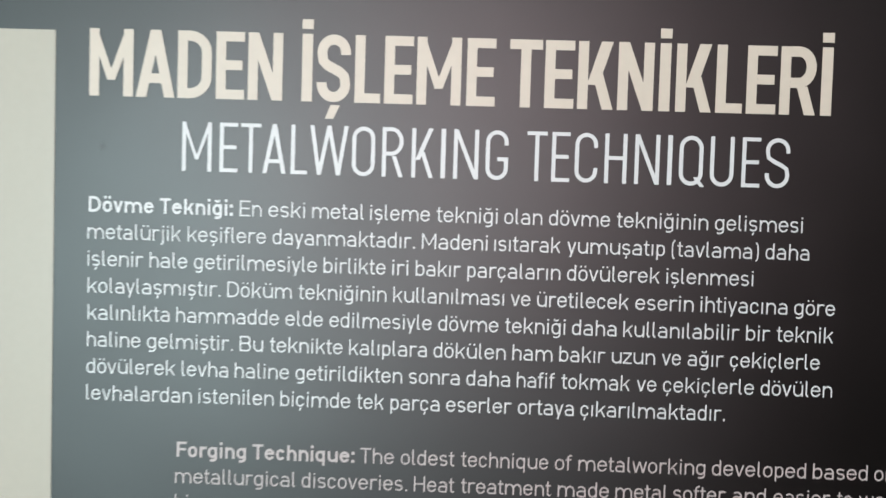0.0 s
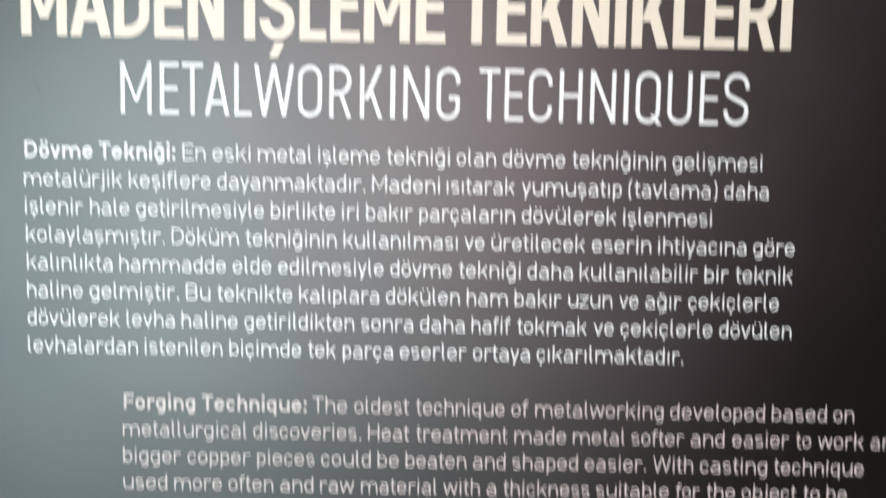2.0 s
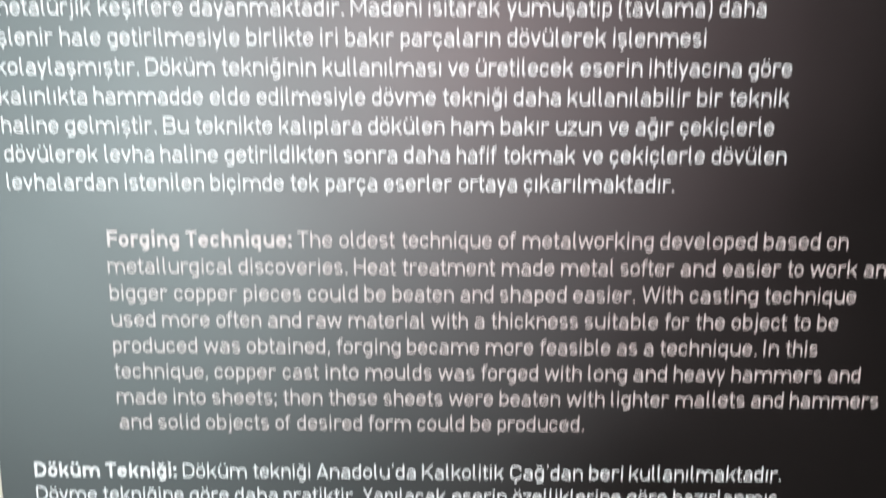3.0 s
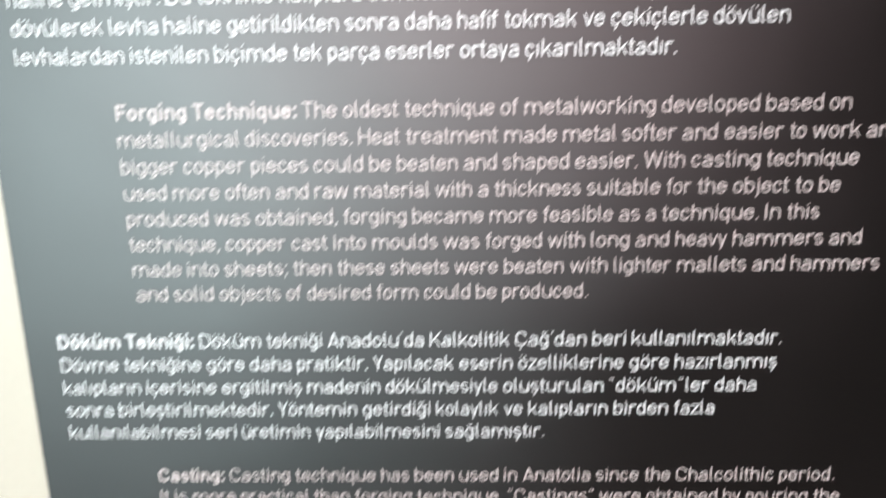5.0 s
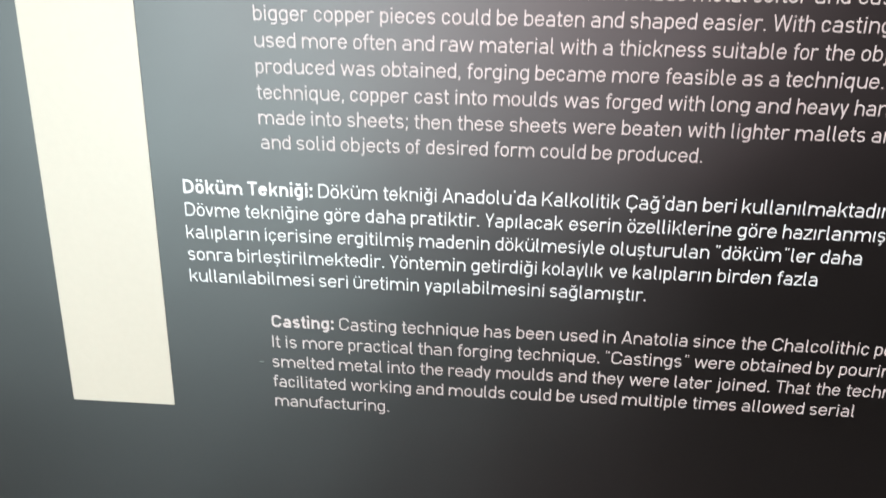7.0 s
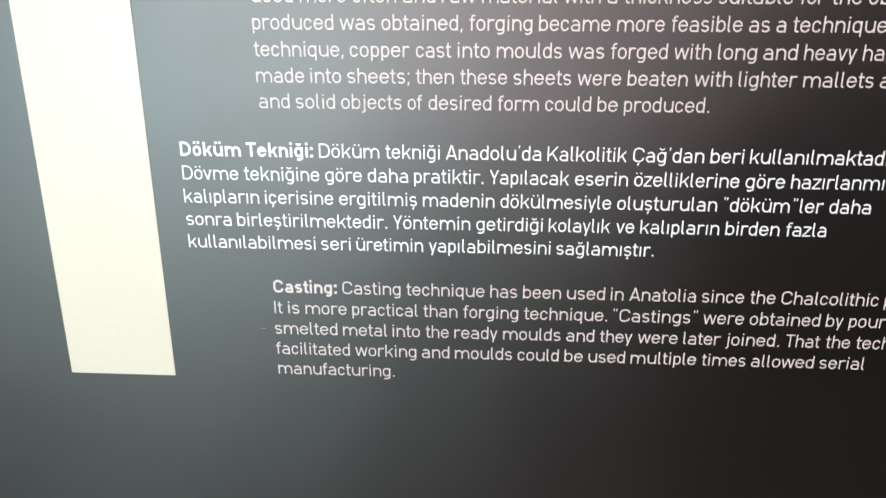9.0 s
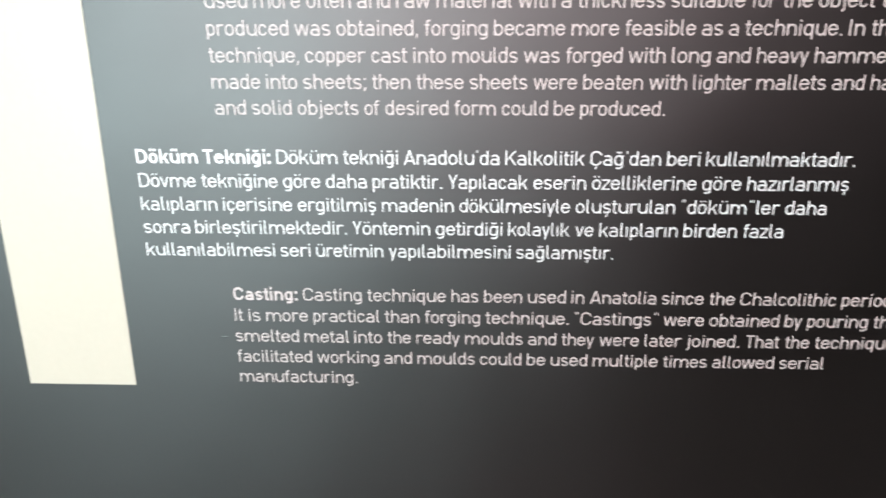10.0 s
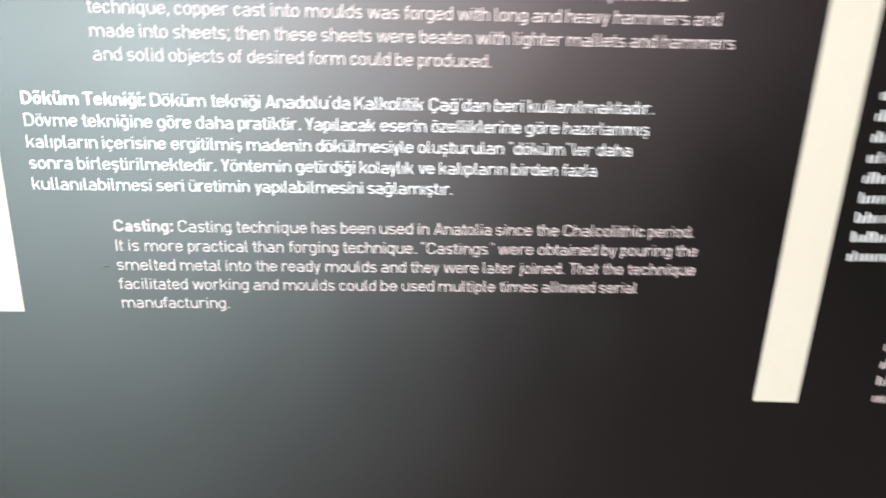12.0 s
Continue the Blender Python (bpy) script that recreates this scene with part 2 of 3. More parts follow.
def capital(char, w, pen, bar):
    """A straight-sided engineer's capital, w wide, from bars, slanted strokes and bent strokes, as a list of flat shapes."""
    h, p, m = CAP, pen, pen / 2
    slant = p * 1.06

    def lean(xa, ya, xb, yb, wide=slant):
        return ([(xa, ya), (xa + wide, ya), (xb + wide, yb), (xb, yb)], [(0, 1, 2, 3)])

    rx, ry = (w - p) / 2, min((w - p) / 2 * 1.05, h * 0.24)
    stem = blocks(0, p, 0, h)
    if char == "I":
        return [blocks(0, w, 0, h)]
    if char in "ELF":
        out = [stem] if char == "F" else [stem, blocks(p, w, 0, bar)]
        if char in "EF":
            out += [blocks(p, w, h - bar, h), blocks(p, w * 0.93, h * 0.505 - bar / 2, h * 0.505 + bar / 2)]
        return out
    if char == "B":
        out, y = [stem], h * 0.52
        for y0, y1, x1 in ((bar / 2, y, w - m), (y, h - bar / 2, w - m - 0.02)):
            r = (y1 - y0) / 2
            out.append(stroke([(p, y1)] + arc(x1 - r * 0.85, y0 + r, r * 0.85, r, 90, -90, 12) + [(p, y0)], p))
        return out
    if char == "Y":
        return [lean(0, h, w / 2 - slant / 2, h * 0.40), lean(w - slant, h, w / 2 - slant / 2, h * 0.40), blocks(w / 2 - m, w / 2 + m, 0, h * 0.42)]
    if char == "T":
        return [blocks(0, w, h - bar, h), blocks(w / 2 - m, w / 2 + m, 0, h - bar)]
    if char == "H":
        return [stem, blocks(w - p, w, 0, h), blocks(p, w - p, h * 0.51 - bar / 2, h * 0.51 + bar / 2)]
    if char == "N":
        return [stem, blocks(w - p, w, 0, h), lean(0, h, w - slant, 0)]
    if char == "M":
        t = p * 0.8
        return [stem, blocks(w - p, w, 0, h), lean(0, h, w / 2 - t / 2, h * 0.24, t), lean(w - t, h, w / 2 - t / 2, h * 0.24, t)]
    if char == "A":
        return [lean(0, 0, w / 2 - slant / 2, h), lean(w - slant, 0, w / 2 - slant / 2, h), blocks(w * 0.22, w * 0.78, h * 0.21, h * 0.21 + bar)]
    if char == "W":
        q = w / 4
        return [lean(0, h, q - m, 0, p), lean(w / 2 - m, h, q - m, 0, p), lean(w / 2 - m, h, 3 * q - m, 0, p), lean(w - p, h, 3 * q - m, 0, p)]
    if char == "K":
        return [stem, lean(p * 0.9, h * 0.36, w - slant * 1.2, h, slant * 1.1), lean(w * 0.40, h * 0.52, w - slant, 0)]
    if char == "U":
        return [stroke([(m, h)] + arc(w / 2, ry + m, rx, ry, 180, 360, 14) + [(w - m, h)], p)]
    if char in "OQ":
        ring = arc(w / 2, h - ry - m, rx, ry, 0, 180, 14) + arc(w / 2, ry + m, rx, ry, 180, 360, 14)
        out = [stroke(ring, p, True)]
        if char == "Q":
            out.append(lean(w * 0.60, h * 0.17, w - p * 0.6, -h * 0.02, p * 1.1))
        return out
    if char in "CG":
        path = [(w - m, h * 0.70)] + arc(w / 2, h - ry - m, rx, ry, 0, 180, 14) + arc(w / 2, ry + m, rx, ry, 180, 360, 14)
        if char == "C":
            return [stroke(path + [(w - m, h * 0.30)], p)]
        return [stroke(path + [(w - m, h * 0.42)], p), blocks(w * 0.52, w, h * 0.42 - m, h * 0.42 + m)]
    if char == "D":
        r = w * 0.52
        path = [(p, h - bar / 2)] + arc(w - m - r, h - bar / 2 - r * 0.9, r, r * 0.9, 90, 0) + arc(w - m - r, bar / 2 + r * 0.9, r, r * 0.9, 0, -90) + [(p, bar / 2)]
        return [stem, stroke(path, p)]
    if char == "R":
        r = h * 0.265 - bar / 4
        cy = h - bar / 2 - r
        return [stem, stroke([(p, h - bar / 2)] + arc(w - m - r * 0.8, cy, r * 0.8, r, 90, -90, 14) + [(p, cy - r)], p), lean(w * 0.46, h * 0.42, w - slant, 0)]
    if char == "S":
        cy, by = h - ry - m, ry + m
        path = [(w - m, h * 0.70)] + arc(w / 2, cy, rx, ry, 0, 180, 14)
        path += [(m + rx * 0.12, h * 0.60), (w * 0.34, h * 0.535), (w / 2, h * 0.495), (w * 0.66, h * 0.455), (w - m - rx * 0.12, h * 0.39)]
        path += arc(w / 2, by, rx, ry, 0, -180, 14) + [(m, h * 0.29)]
        return [stroke(path, p)]
    return [stem]


def small_letter(char, w, p):
    """An even-stroked small letter of the engineer's sans, w wide and drawn with a pen p wide, as a list of flat shapes."""
    if char == "i":
        return [blocks(0, p, 0, X_HIGH)]
    m, top, low = p / 2, X_HIGH - p / 2, p / 2
    l, r, mid = p / 2, w - p / 2, w / 2
    rx = (r - l) / 2
    ry = min(rx * 1.02, (top - low) / 2)

    def lean(xa, ya, xb, yb, wide=p * 1.08):
        return ([(xa, ya), (xa + wide, ya), (xb + wide, yb), (xb, yb)], [(0, 1, 2, 3)])

    def over(a0, a1, n=12, cx=mid, hx=rx):
        return arc(cx, top - ry, hx, ry, a0, a1, n)

    def under(a0, a1, n=12):
        return arc(mid, low + ry, rx, ry, a0, a1, n)

    ring = [stroke(over(0, 180) + under(180, 360), p, True)]
    if char == "a":
        y = X_HIGH * 0.60 - m
        q = (y - low) / 2
        return [stroke([(l + 0.025, top - 0.035)] + over(128, 0) + [(r, 0)], p), stroke([(r, y), (l + q, y)] + arc(l + q, y - q, q, q, 90, 270) + [(r - 0.05, low), (r, low + 0.03)], p)]
    if char in "bdpq":
        x = 0 if char in "bp" else w - p
        return ring + [blocks(x, x + p, 0, CAP) if char in "bd" else blocks(x, x + p, -DROP, X_HIGH)]
    if char == "c":
        return [stroke([(r - 0.004, X_HIGH * 0.69)] + over(25, 180) + under(180, 335) + [(r - 0.004, X_HIGH * 0.31)], p)]
    if char == "e":
        return [stroke([(r, X_HIGH * 0.47)] + over(0, 180) + under(180, 322) + [(r - 0.002, low + ry * 0.62)], p), blocks(p, w - p * 0.6, X_HIGH * 0.47, X_HIGH * 0.47 + p * 0.9)]
    if char == "f":
        x = 0.075 + m
        return [stroke([(x, 0), (x, CAP - m - 0.10)] + arc(x + 0.085, CAP - m - 0.10, 0.085, 0.10, 180, 90, 7) + [(w + 0.01, CAP - m)], p), blocks(0, w - 0.01, X_HIGH - p * 0.92, X_HIGH)]
    if char == "g":
        tail = [(r, X_HIGH), (r, -DROP + m + 0.11)] + arc(mid, -DROP + m + 0.11, rx, 0.11, 0, -130, 10)
        return ring + [stroke(tail, p)]
    if char in "hn":
        return [blocks(0, p, 0, CAP if char == "h" else X_HIGH), stroke([(r, 0)] + over(0, 165), p)]
    if char == "m":
        hx = (r - l) / 4
        return [blocks(0, p, 0, X_HIGH), stroke([(mid, 0)] + over(0, 165, 10, l + hx, hx), p), stroke([(r, 0)] + over(0, 165, 10, mid + hx, hx), p)]
    if char == "u":
        return [blocks(w - p, w, 0, X_HIGH), stroke([(l, X_HIGH)] + under(180, 345), p)]
    if char == "r":
        return [blocks(0, p, 0, X_HIGH), stroke(arc(l + 0.15, top - 0.15, 0.15, 0.15, 172, 90, 8) + [(w + 0.005, top - 0.012)], p)]
    if char == "j":
        return [stroke([(r, X_HIGH), (r, -DROP + m + 0.07)] + arc(r - 0.075, -DROP + m + 0.07, 0.075, 0.07, 0, -90, 6) + [(r - 0.11, -DROP + m)], p)]
    if char == "k":
        return [blocks(0, p, 0, CAP), lean(p * 0.8, X_HIGH * 0.40, w - p * 1.25, X_HIGH, p * 1.2), lean(w * 0.42, X_HIGH * 0.56, w - p * 1.12, 0)]
    if char == "l":
        return [stroke([(l, CAP), (l, 0.115)] + arc(l + 0.075, 0.115, 0.075, 0.115 - m, 180, 270, 6) + [(l + 0.10, m)], p)]
    if char == "t":
        x = 0.075 + m
        return [stroke([(x, 0.64), (x, 0.12)] + arc(x + 0.08, 0.12, 0.08, 0.12 - m, 180, 270, 6) + [(w + 0.005, m)], p), blocks(0, w - 0.005, X_HIGH - p * 0.92, X_HIGH)]
    if char == "s":
        q = X_HIGH * 0.25 - m * 0.5
        path = [(r - 0.012, top - q * 0.50)] + arc(mid, top - q, rx, q, 38, 90, 4) + arc(mid - rx * 0.1, top - q, rx * 0.9, q, 95, 262, 10)
        path += arc(mid + rx * 0.1, low + q, rx * 0.9, q, 82, -85, 10) + arc(mid, low + q, rx, q, -90, -142, 4) + [(l + 0.008, low + q * 0.46)]
        return [stroke(path, p)]
    if char == "v":
        return [lean(0, X_HIGH, mid - p * 0.54, 0), lean(w - p * 1.08, X_HIGH, mid - p * 0.54, 0)]
    if char == "w":
        q = w / 4
        return [lean(0, X_HIGH, q - m, 0, p), lean(mid - m, X_HIGH, q - m, 0, p), lean(mid - m, X_HIGH, 3 * q - m, 0, p), lean(w - p, X_HIGH, 3 * q - m, 0, p)]
    if char == "x":
        return [lean(0, X_HIGH, w - p * 1.15, 0, p * 1.15), lean(w - p * 1.15, X_HIGH, 0, 0, p * 1.15)]
    if char == "y":
        k = (w - p * 1.08 - (mid - p * 0.54)) / X_HIGH
        return [lean(0, X_HIGH, mid - p * 0.54, 0), lean(w - p * 1.08, X_HIGH, mid - p * 0.54 - k * DROP, -DROP)]
    if char == "z":
        return [blocks(0, w, 0, p * 0.92), blocks(0, w, X_HIGH - p * 0.92, X_HIGH), lean(0, p * 0.9, w - p * 1.25, X_HIGH - p * 0.9, p * 1.25)]
    return ring


def mark(char, w, p):
    """A stop, bracket or quotation mark, centred in its width w."""
    x, d = w / 2, p * 0.60
    if char in ".:":
        return [blocks(x - d, x + d, y, y + 2 * d) for y in ((0, X_HIGH - 2 * d) if char == ":" else (0,))]
    if char in ",;":
        out = [([(x - d * 1.3, -0.10), (x - d * 0.2, -0.10), (x + d, 2 * d), (x - d, 2 * d)], [(0, 1, 2, 3)])]
        return out + ([blocks(x - d, x + d, X_HIGH - 2 * d, X_HIGH)] if char == ";" else [])
    if char in "()":
        s = 1 if char == "(" else -1
        return [stroke([(x + s * 0.055, CAP + 0.03)] + [(x + s * (0.055 - 0.105 * math.sin(a) ** 0.5), 0.29 + 0.37 * math.cos(a)) for a in np.linspace(0.55, math.pi - 0.55, 8)] + [(x + s * 0.055, -0.10)], p * 0.9)]
    ticks = (x - 0.02,) if char == "'" else (x - 0.08, x + 0.045)
    return [([(u + 0.006, CAP - 0.12), (u + 0.042, CAP - 0.12), (u + 0.066, CAP + 0.02), (u, CAP + 0.02)], [(0, 1, 2, 3)]) for u in ticks]


def letter(char, pen):
    """Vertices, faces and advance of a letter, in units of a 0.682 high capital."""
    unit = CAP / 712
    base = BASES.get(char, char)
    adv = WIDTHS.get(base, 500) * unit
    if base == " ":
        return [], [], adv
    adv *= 1.03 if pen > 0.09 else 1
    left, right = BEARING_L.get(base, STEM) * unit, BEARING_R.get(base, STEM) * unit
    if base in "iIl":
        left = (adv - pen) / 2 if base != "l" else left
        right = left
    w = adv - left - right
    if base in ".,:;()“”'":
        left, w = 0, adv
        shapes = mark(base, w, pen)
    elif base == "I":
        shapes = [blocks(0, pen, 0, CAP)]
    elif base.isupper():
        shapes = capital(base, w, pen, pen * 0.92)
    else:
        shapes = small_letter(base, w, pen)
    mid = w / 2
    if char in "ij":
        x = w - pen / 2
        shapes.append(blocks(x - pen * 0.54, x + pen * 0.54, 0.590, 0.590 + pen * 1.08))
    if char == "ğ":
        shapes.append(stroke(arc(mid, 0.685, 0.105, 0.085, 190, 350, 8), pen * 0.78))
    if char in "şŞçÇ":
        shapes.append(stroke([(mid + 0.035, -0.035), (mid - 0.025, -0.165)], pen * 0.95))
    if char in "öü":
        for s in (-1, 1):
            shapes.append(blocks(mid + s * 0.098 - pen * 0.52, mid + s * 0.098 + pen * 0.52, 0.590, 0.590 + pen * 1.04))
    verts, faces = [], []
    for layer, (vs, fs) in enumerate(shapes):
        k = len(verts)
        verts.extend((u + left, v, LIFT * layer) for u, v in vs)
        faces.extend(tuple(i + k for i in f) for f in fs)
    return verts, faces, adv


def run(text, pen):
    """Lays out a run of letters from x = 0."""
    verts, faces, x = [], [], 0.0
    for char in text:
        vs, fs, adv = letter(char, pen)
        k = len(verts)
        verts += [(u + x, v, d) for u, v, d in vs]
        faces += [tuple(i + k for i in f) for f in fs]
        x += adv
    return verts, faces


def display_run(text, widths, pen, bar, gaps, after):
    """Lays out capitals by their ink widths and the gaps on their sides: each as vertices and faces."""
    letters, x = [], 0.0
    for char in text:
        base = BASES.get(char, char)
        w = widths[base]
        x += gaps[2] if base in "ATW" else gaps[1] if base in "COGQS" else gaps[0]
        shapes = capital(base, w, pen, bar)
        if char == "İ":
            shapes.append(blocks(-0.003, w + 0.003, CAP + 0.048, CAP + 0.145))
        if char == "Ş":
            shapes.append(([(w * 0.27, -0.17), (w * 0.27 + pen * 0.85, -0.17), (w * 0.56 + pen * 0.5, -0.03), (w * 0.56 - pen * 0.45, -0.03)], [(0, 1, 2, 3)]))
        verts, faces = [], []
        for layer, (vs, fs) in enumerate(shapes):
            k = len(verts)
            verts += [(u + x, v, layer * LIFT) for u, v in vs]
            faces += [tuple(i + k for i in f) for f in fs]
        x += w + after.get(base, gaps[2] if base in "ATW" else gaps[1] if base in "COGQSD" else gaps[0])
        letters.append((verts, faces))
    return letters


FACE_Y = 0.0
LETTER_SCALE = 1.4319e-5 * 712 / CAP


def printed(name, verts, faces, x0, x1, z, cap, mat, parent, label=""):
    """Flat printed letters, their ink from x0 to x1, standing on height z."""
    lo, hi = min(v[0] for v in verts), max(v[0] for v in verts)
    sx = (x1 - x0) / (hi - lo)
    sz = cap / CAP
    me = bpy.data.meshes.new(name)
    me.from_pydata([(x0 + (u - lo) * sx, FACE_Y - 0.0004 - d, z + v * sz) for u, v, d in verts], [], faces)
    me.materials.append(mat)
    ob = new(name, me)
    ob.parent = parent
    return tagged(ob, label)


def display(name, letters, x0, x1, z, cap, mat, parent, label):
    """A word in capitals, every letter a piece of its own."""
    us = [v[0] for verts, _ in letters for v in verts]
    k = (x1 - x0) / (max(us) - min(us))
    for verts, faces in letters:
        a, b = min(v[0] for v in verts), max(v[0] for v in verts)
        printed(name, verts, faces, x0 + (a - min(us)) * k, x0 + (b - min(us)) * k, z, cap, mat, parent, label)


def text_line(words, places, z, size, mat, what):
    """A line whose words start at the given places, each drawn out or in a little to leave an even space before the next."""
    for i, (word, x) in enumerate(zip(words.split(" "), places)):
        verts, faces = run(word, TEXT_PEN)
        wide = (max(v[0] for v in verts) - min(v[0] for v in verts)) * LETTER_SCALE
        fit = size
        if i + 1 < len(places):
            fit = min(max((places[i + 1] - x - 0.0046) / wide, 0.93), 1.05)
        printed("word", verts, faces, x, x + wide * fit, z, BODY_CAP, mat, panel, "%s printed word" % what)["kind"] = "stuff"


def heading(words, x0, x1, z, mat, what):
    letters, x = [], 0.0
    for char in words:
        verts, faces, adv = letter(char, BOLD_PEN)
        if verts:
            letters.append(([(u + x, v, d) for u, v, d in verts], faces))
        x += adv
    display("heading_letter", letters, x0, x1, z, BODY_CAP, mat, panel, "bold %s printed heading letter" % what)


# ---- the text board ----
BOARD_X0, BOARD_X1, BOARD_Z0, BOARD_Z1 = -0.203, 1.42, 0.72, 1.7365
panel = tagged(new("information_panel"), "charcoal printed museum text board hung on a wall, cream bars", "information panel")
bm = bmesh.new()
box(bm, BOARD_X0, BOARD_X1, FACE_Y, FACE_Y + 0.012, BOARD_Z0, BOARD_Z1)
bevelled(bm, 0.0008)
part("board", bm, PRINT_DARK, panel, "semi-gloss charcoal printed board face")
bm = bmesh.new()
box(bm, BOARD_X0, BOARD_X1, FACE_Y - 0.0015, FACE_Y + 0.013, BOARD_Z1 + 0.0002, BOARD_Z1 + 0.0030)
bevelled(bm, 0.0005)
part("edge_trim", bm, BOARD_CORE, panel, "thin white top edging")


def bar(x0, x1, z0, z1, tilt=0.0):
    bm = bmesh.new()
    box(bm, x0, x1, FACE_Y - 0.0004, FACE_Y + 0.002, z0, z1)
    bmesh.ops.rotate(bm, verts=list(bm.verts), cent=(x0, 0, z0), matrix=Matrix.Rotation(radians(tilt), 3, "Y"))
    part("cream_bar", bm, PRINT_CREAM, panel, "upright cream printed bar")


bar(-0.1115, -0.0240, 1.061, 1.6975)
bar(0.6480, 0.6915, 0.9735, 1.6975, 1.6)

TITLE_CAP, SUB_CAP, BODY_CAP = 0.0452, 0.0333, 0.0106
TEXT_PEN, BOLD_PEN = 0.069, 0.114
TITLE_INK = {c: n * CAP / 117 for c, n in zip("MADENISLTKR", (79, 70, 61, 51, 62, 19, 60, 46, 57, 62, 62))}
for word, x0, x1 in (("MADEN", -0.0007, 0.1304), ("İŞLEME", 0.1432, 0.2737), ("TEKNİKLERİ", 0.2830, 0.4982)):
    display("title_letter", display_run(word, TITLE_INK, 0.103, 0.098, (0.029, 0.0175, 0.0), {"E": 0.009, "K": 0.015, "L": 0.011, "R": 0.023}), x0, x1, 1.6541, TITLE_CAP, PRINT_SAND, panel, "bold sand-coloured printed title letter")
SUB_INK = {c: n * CAP / 87 for c, n in zip("METALWORKINGCHQUS", (52, 32, 35.5, 41, 29, 67, 40, 37, 38, 8, 43.5, 39, 40, 39, 42, 41.5, 43))}
for word, x0, x1 in (("METALWORKING", 0.0632, 0.2840), ("TECHNIQUES", 0.2965, 0.4724)):
    display("subtitle_letter", display_run(word, SUB_INK, 0.055, 0.052, (0.055, 0.043, 0.012), {"E": 0.027, "K": 0.047, "L": 0.020, "R": 0.059}), x0, x1, 1.6050, SUB_CAP, PRINT_WHITE, panel, "thin white printed subtitle letter")


def paragraph(size, x0, z, pitch, title, title_x1, lines, mat, what):
    heading(title, x0, title_x1, z, mat, what)
    for i, (words, places) in enumerate(lines):
        text_line(words, places, z - i * pitch, size, mat, what)


paragraph(1.001, 0.0, 1.5755, 0.01845, "Dövme Tekniği:", 0.0985, (
    ("En eski metal işleme tekniği olan dövme tekniğinin gelişmesi", (0.1033, 0.1229, 0.1526, 0.1921, 0.2370, 0.2828, 0.3130, 0.3585, 0.4244)),
    ("metalürjik keşiflere dayanmaktadır. Madeni ısıtarak yumuşatıp (tavlama) daha", (-0.0007, 0.0680, 0.1261, 0.2276, 0.2766, 0.3259, 0.3961, 0.4590)),
    ("işlenir hale getirilmesiyle birlikte iri bakır parçaların dövülerek işlenmesi", (-0.0004, 0.0423, 0.0727, 0.1612, 0.2080, 0.2239, 0.2590, 0.3265, 0.3933)),
    ("kolaylaşmıştır. Döküm tekniğinin kullanılması ve üretilecek eserin ihtiyacına göre", (-0.0001, 0.0959, 0.1446, 0.2092, 0.2890, 0.3068, 0.3732, 0.4170, 0.4799)),
    ("kalınlıkta hammadde elde edilmesiyle dövme tekniği daha kullanılabilir bir teknik", (0.0001, 0.0612, 0.1361, 0.1662, 0.2404, 0.2857, 0.3311, 0.3657, 0.4484, 0.4689)),
    ("haline gelmiştir. Bu teknikte kalıplara dökülen ham bakır uzun ve ağır çekiçlerle", (-0.0001, 0.0413, 0.1050, 0.1258, 0.1801, 0.2377, 0.2913, 0.3231, 0.3587, 0.3925, 0.4099, 0.4385)),
    ("dövülerek levha haline getirildikten sonra daha hafif tokmak ve çekiçlerle dövülen", (-0.0001, 0.0656, 0.1021, 0.1439, 0.2214, 0.2606, 0.2949, 0.3252, 0.3762, 0.3941, 0.4599)),
    ("levhalardan istenilen biçimde tek parça eserler ortaya çıkarılmaktadır.", (-0.0002, 0.0775, 0.1338, 0.1863, 0.2094, 0.2474, 0.2963, 0.3388))), PRINT_WHITE, "white")
paragraph(1.0, 0.0631, 1.4088, 0.01829, "Forging Technique:", 0.1856, (
    ("The oldest technique of metalworking developed based on", (0.1895, 0.2175, 0.2588, 0.3228, 0.3388, 0.4295, 0.4976, 0.5391)),
    ("metallurgical discoveries. Heat treatment made metal softer and easier to work and", (0.0622, 0.1498, 0.2269, 0.2592, 0.3253, 0.3647, 0.4040, 0.4440, 0.4719, 0.5147, 0.5296, 0.5652)),
    ("bigger copper pieces could be beaten and shaped easier. With casting technique", (0.0623, 0.1057, 0.1525, 0.1956, 0.2335, 0.2524, 0.2979, 0.3243, 0.3732, 0.4192, 0.4510, 0.5009)),
    ("used more often and raw material with a thickness suitable for the object to be", (0.0622, 0.0965, 0.1332, 0.1680, 0.1950, 0.2226, 0.2782, 0.3075, 0.3187, 0.3815, 0.4353, 0.4561, 0.4801, 0.5216, 0.5374)),
    ("produced was obtained, forging became more feasible as a technique. In this", (0.0620, 0.1238, 0.1530, 0.2141, 0.2620, 0.3153, 0.3519, 0.4040, 0.4222, 0.4330, 0.5028, 0.5177)),
    ("technique, copper cast into moulds was forged with long and heavy hammers and", (0.0617, 0.1302, 0.1769, 0.2062, 0.2335, 0.2831, 0.3123, 0.3555, 0.3852, 0.4159, 0.4433, 0.4825, 0.5479)),
    ("made into sheets; then these sheets were beaten with lighter mallets and hammers", (0.0619, 0.1012, 0.1277, 0.1767, 0.2081, 0.2457, 0.2905, 0.3252, 0.3711, 0.4015, 0.4454, 0.4971, 0.5234)),
    ("and solid objects of desired form could be produced.", (0.0626, 0.0895, 0.1226, 0.1707, 0.1857, 0.2350, 0.2688, 0.3055, 0.3242))), PRINT_ROSE, "pale rose")
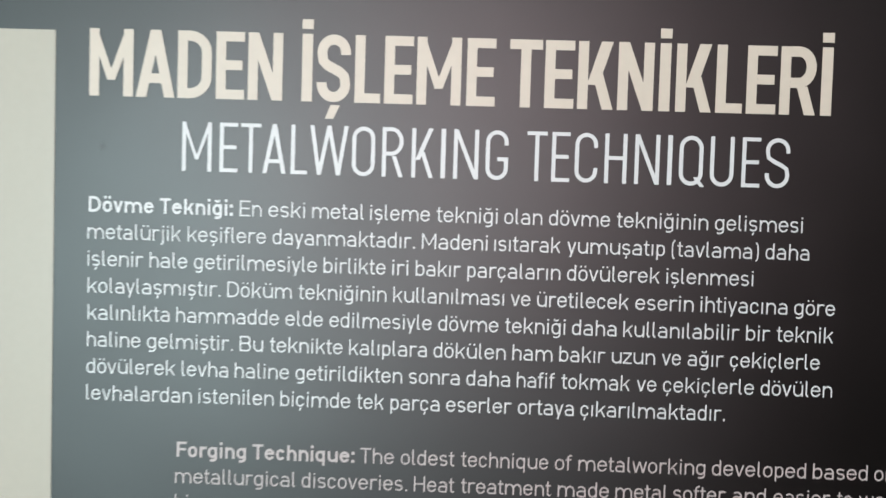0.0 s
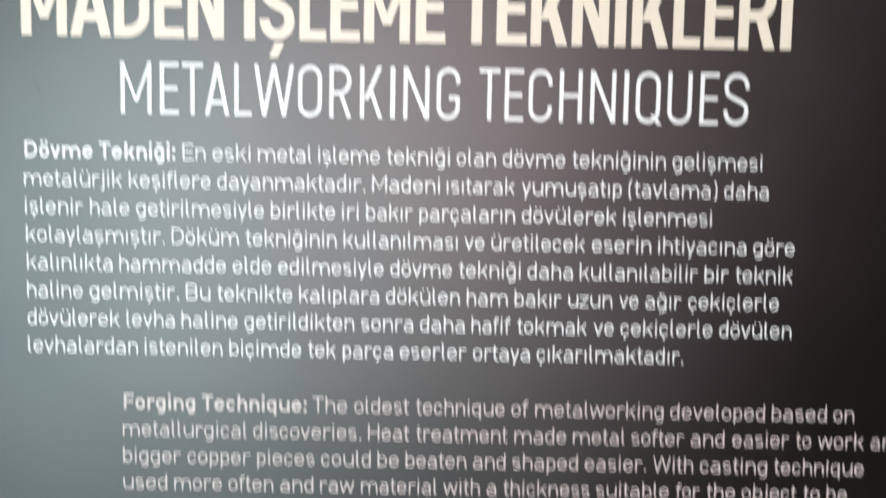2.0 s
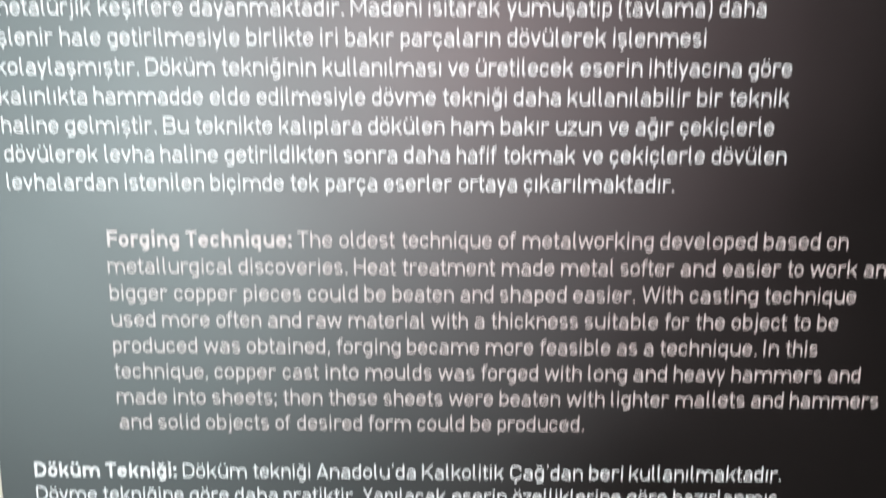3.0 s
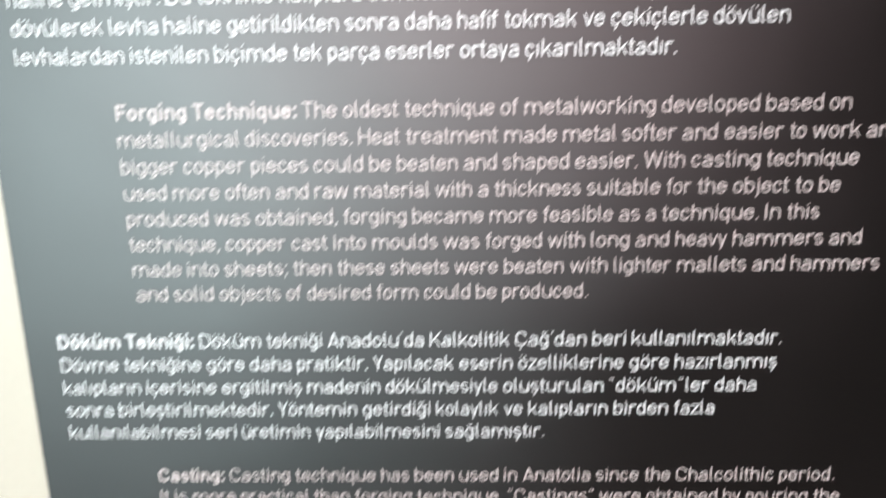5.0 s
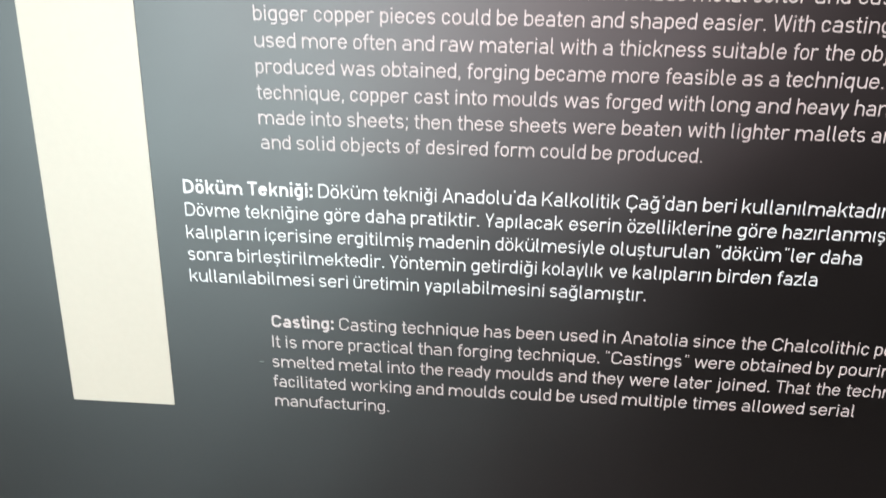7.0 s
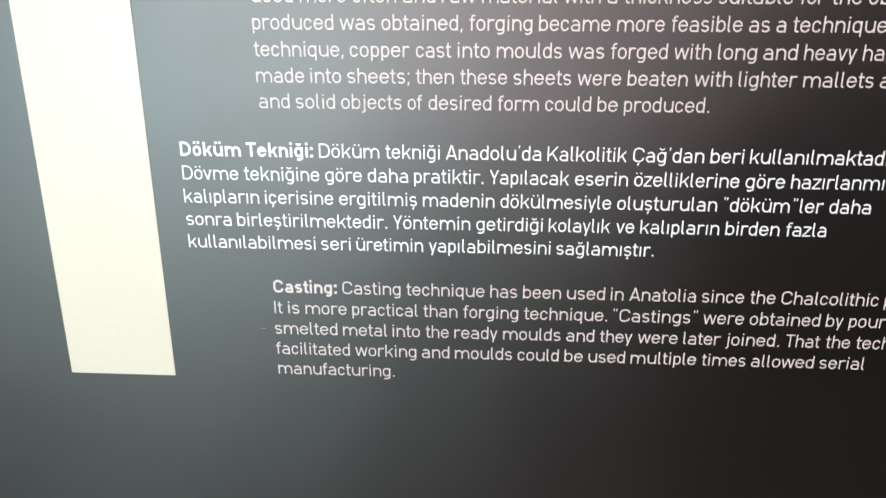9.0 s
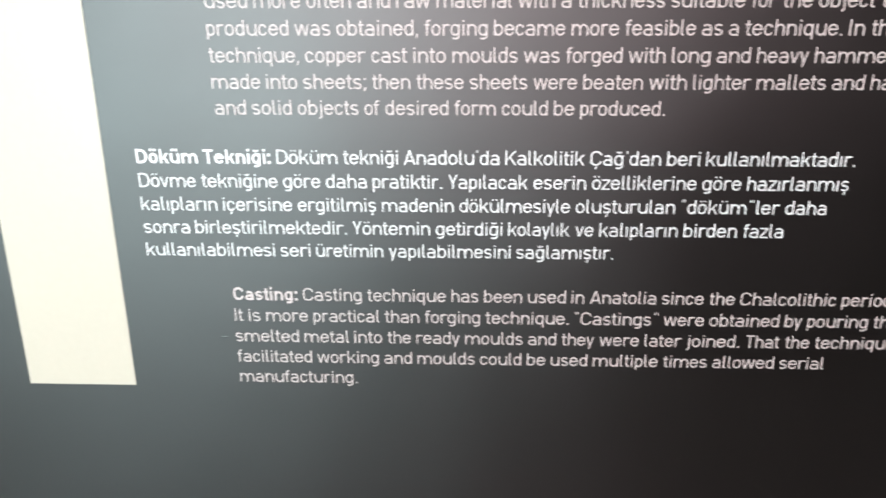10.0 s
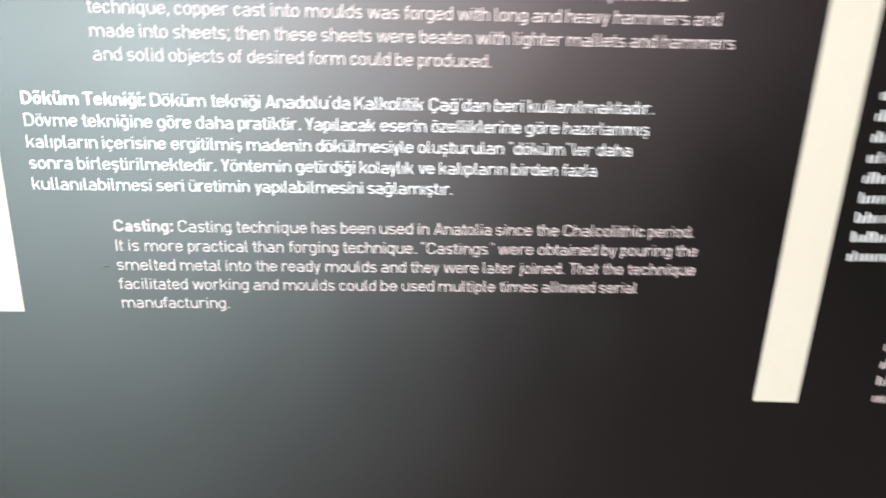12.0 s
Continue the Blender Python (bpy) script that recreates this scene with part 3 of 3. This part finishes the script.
paragraph(0.999, 0.0003, 1.2448, 0.01798, "Döküm Tekniği:", 0.1000, (
    ("Döküm tekniği Anadolu'da Kalkolitik Çağ'dan beri kullanılmaktadır.", (0.1046, 0.1538, 0.1982, 0.2720, 0.3334, 0.3884, 0.4163)),
    ("Dövme tekniğine göre daha pratiktir. Yapılacak eserin özelliklerine göre hazırlanmış", (0.0002, 0.0473, 0.1085, 0.1403, 0.1748, 0.2305, 0.2930, 0.3357, 0.4154, 0.4477)),
    ("kalıpların içerisine ergitilmiş madenin dökülmesiyle oluşturulan “döküm”ler daha", (-0.0004, 0.0618, 0.1182, 0.1812, 0.2390, 0.3248, 0.4017, 0.4775)),
    ("sonra birleştirilmektedir. Yöntemin getirdiği kolaylık ve kalıpların birden fazla", (-0.0005, 0.0390, 0.1585, 0.2213, 0.2754, 0.3253, 0.3431, 0.4053, 0.4489)),
    ("kullanılabilmesi seri üretimin yapılabilmesini sağlamıştır.", (-0.0007, 0.1028, 0.1300, 0.1856, 0.2820))), PRINT_WHITE, "white")
paragraph(1.000, 0.0631, 1.1367, 0.0178, "Casting:", 0.1132, (
    ("Casting technique has been used in Anatolia since the Chalcolithic period.", (0.1178, 0.1678, 0.2330, 0.2582, 0.2919, 0.3253, 0.3395, 0.3941, 0.4301, 0.4535, 0.5296)),
    ("It is more practical than forging technique. “Castings” were obtained by pouring the", (0.0628, 0.0738, 0.0876, 0.1249, 0.1810, 0.2123, 0.2596, 0.3284, 0.3970, 0.4322, 0.4893, 0.5065, 0.5562)),
    ("smelted metal into the ready moulds and they were later joined. That the technique", (0.0620, 0.1168, 0.1564, 0.1827, 0.2055, 0.2439, 0.2933, 0.3194, 0.3488, 0.3838, 0.4165, 0.4614, 0.4919, 0.5146)),
    ("facilitated working and moulds could be used multiple times allowed serial", (0.0618, 0.1261, 0.1797, 0.2061, 0.2559, 0.2927, 0.3116, 0.3446, 0.3997, 0.4379, 0.4900)),
    ("manufacturing.", (0.0624,))), PRINT_ROSE, "pale rose")


# ---- the next column, whose words cannot be read: plain bars ----
def word_bars(x0, x1, z, mat, label):
    bm = bmesh.new()
    x = x0
    while x < x1:
        letters = random.randint(3, 9)
        for _ in range(letters):
            w = random.uniform(0.0011, 0.0022)
            box(bm, x, x + w, FACE_Y - 0.0005, FACE_Y + 0.001, z, z + random.choice((0.0068, 0.0068, 0.0068, 0.0098)))
            x += w + 0.0029
        x += 0.0022
    return tagged(part("text_line", bm, mat, panel), label)


for i in range(9):
    word_bars(0.7135 + 0.0002 * i, 1.20 + random.uniform(-0.05, 0.02), 1.1162 + 0.01800 * i, PRINT_WHITE, "white printed line of text")
for i in range(6):
    word_bars(0.7655 + 0.0003 * i, 1.24 + random.uniform(-0.05, 0.02), 0.9725 + 0.01800 * i, PRINT_ROSE, "pale rose printed line of text")


# ---- small scuffs on the print ----
def scuff(x, z, w, h, mat):
    bm = bmesh.new()
    n = 14
    vs = [bm.verts.new((x + w / 2 * math.cos(a) * random.uniform(0.6, 1.1), FACE_Y - 0.0003, z + h / 2 * math.sin(a) * random.uniform(0.6, 1.1))) for a in np.linspace(0, 2 * math.pi, n, endpoint=False)]
    bm.faces.new(vs)
    part("scuff", bm, mat, panel, "small dull scuff in the print")


scuff(0.0529, 1.1052, 0.0060, 0.0012, SCUFF)
scuff(0.0527, 1.1043, 0.0048, 0.0014, SCUFF_DARK)
scuff(0.1737, 1.2242, 0.0035, 0.0018, SCUFF_DARK)
scuff(0.0085, 1.6200, 0.0026, 0.0046, SCUFF_FAINT)
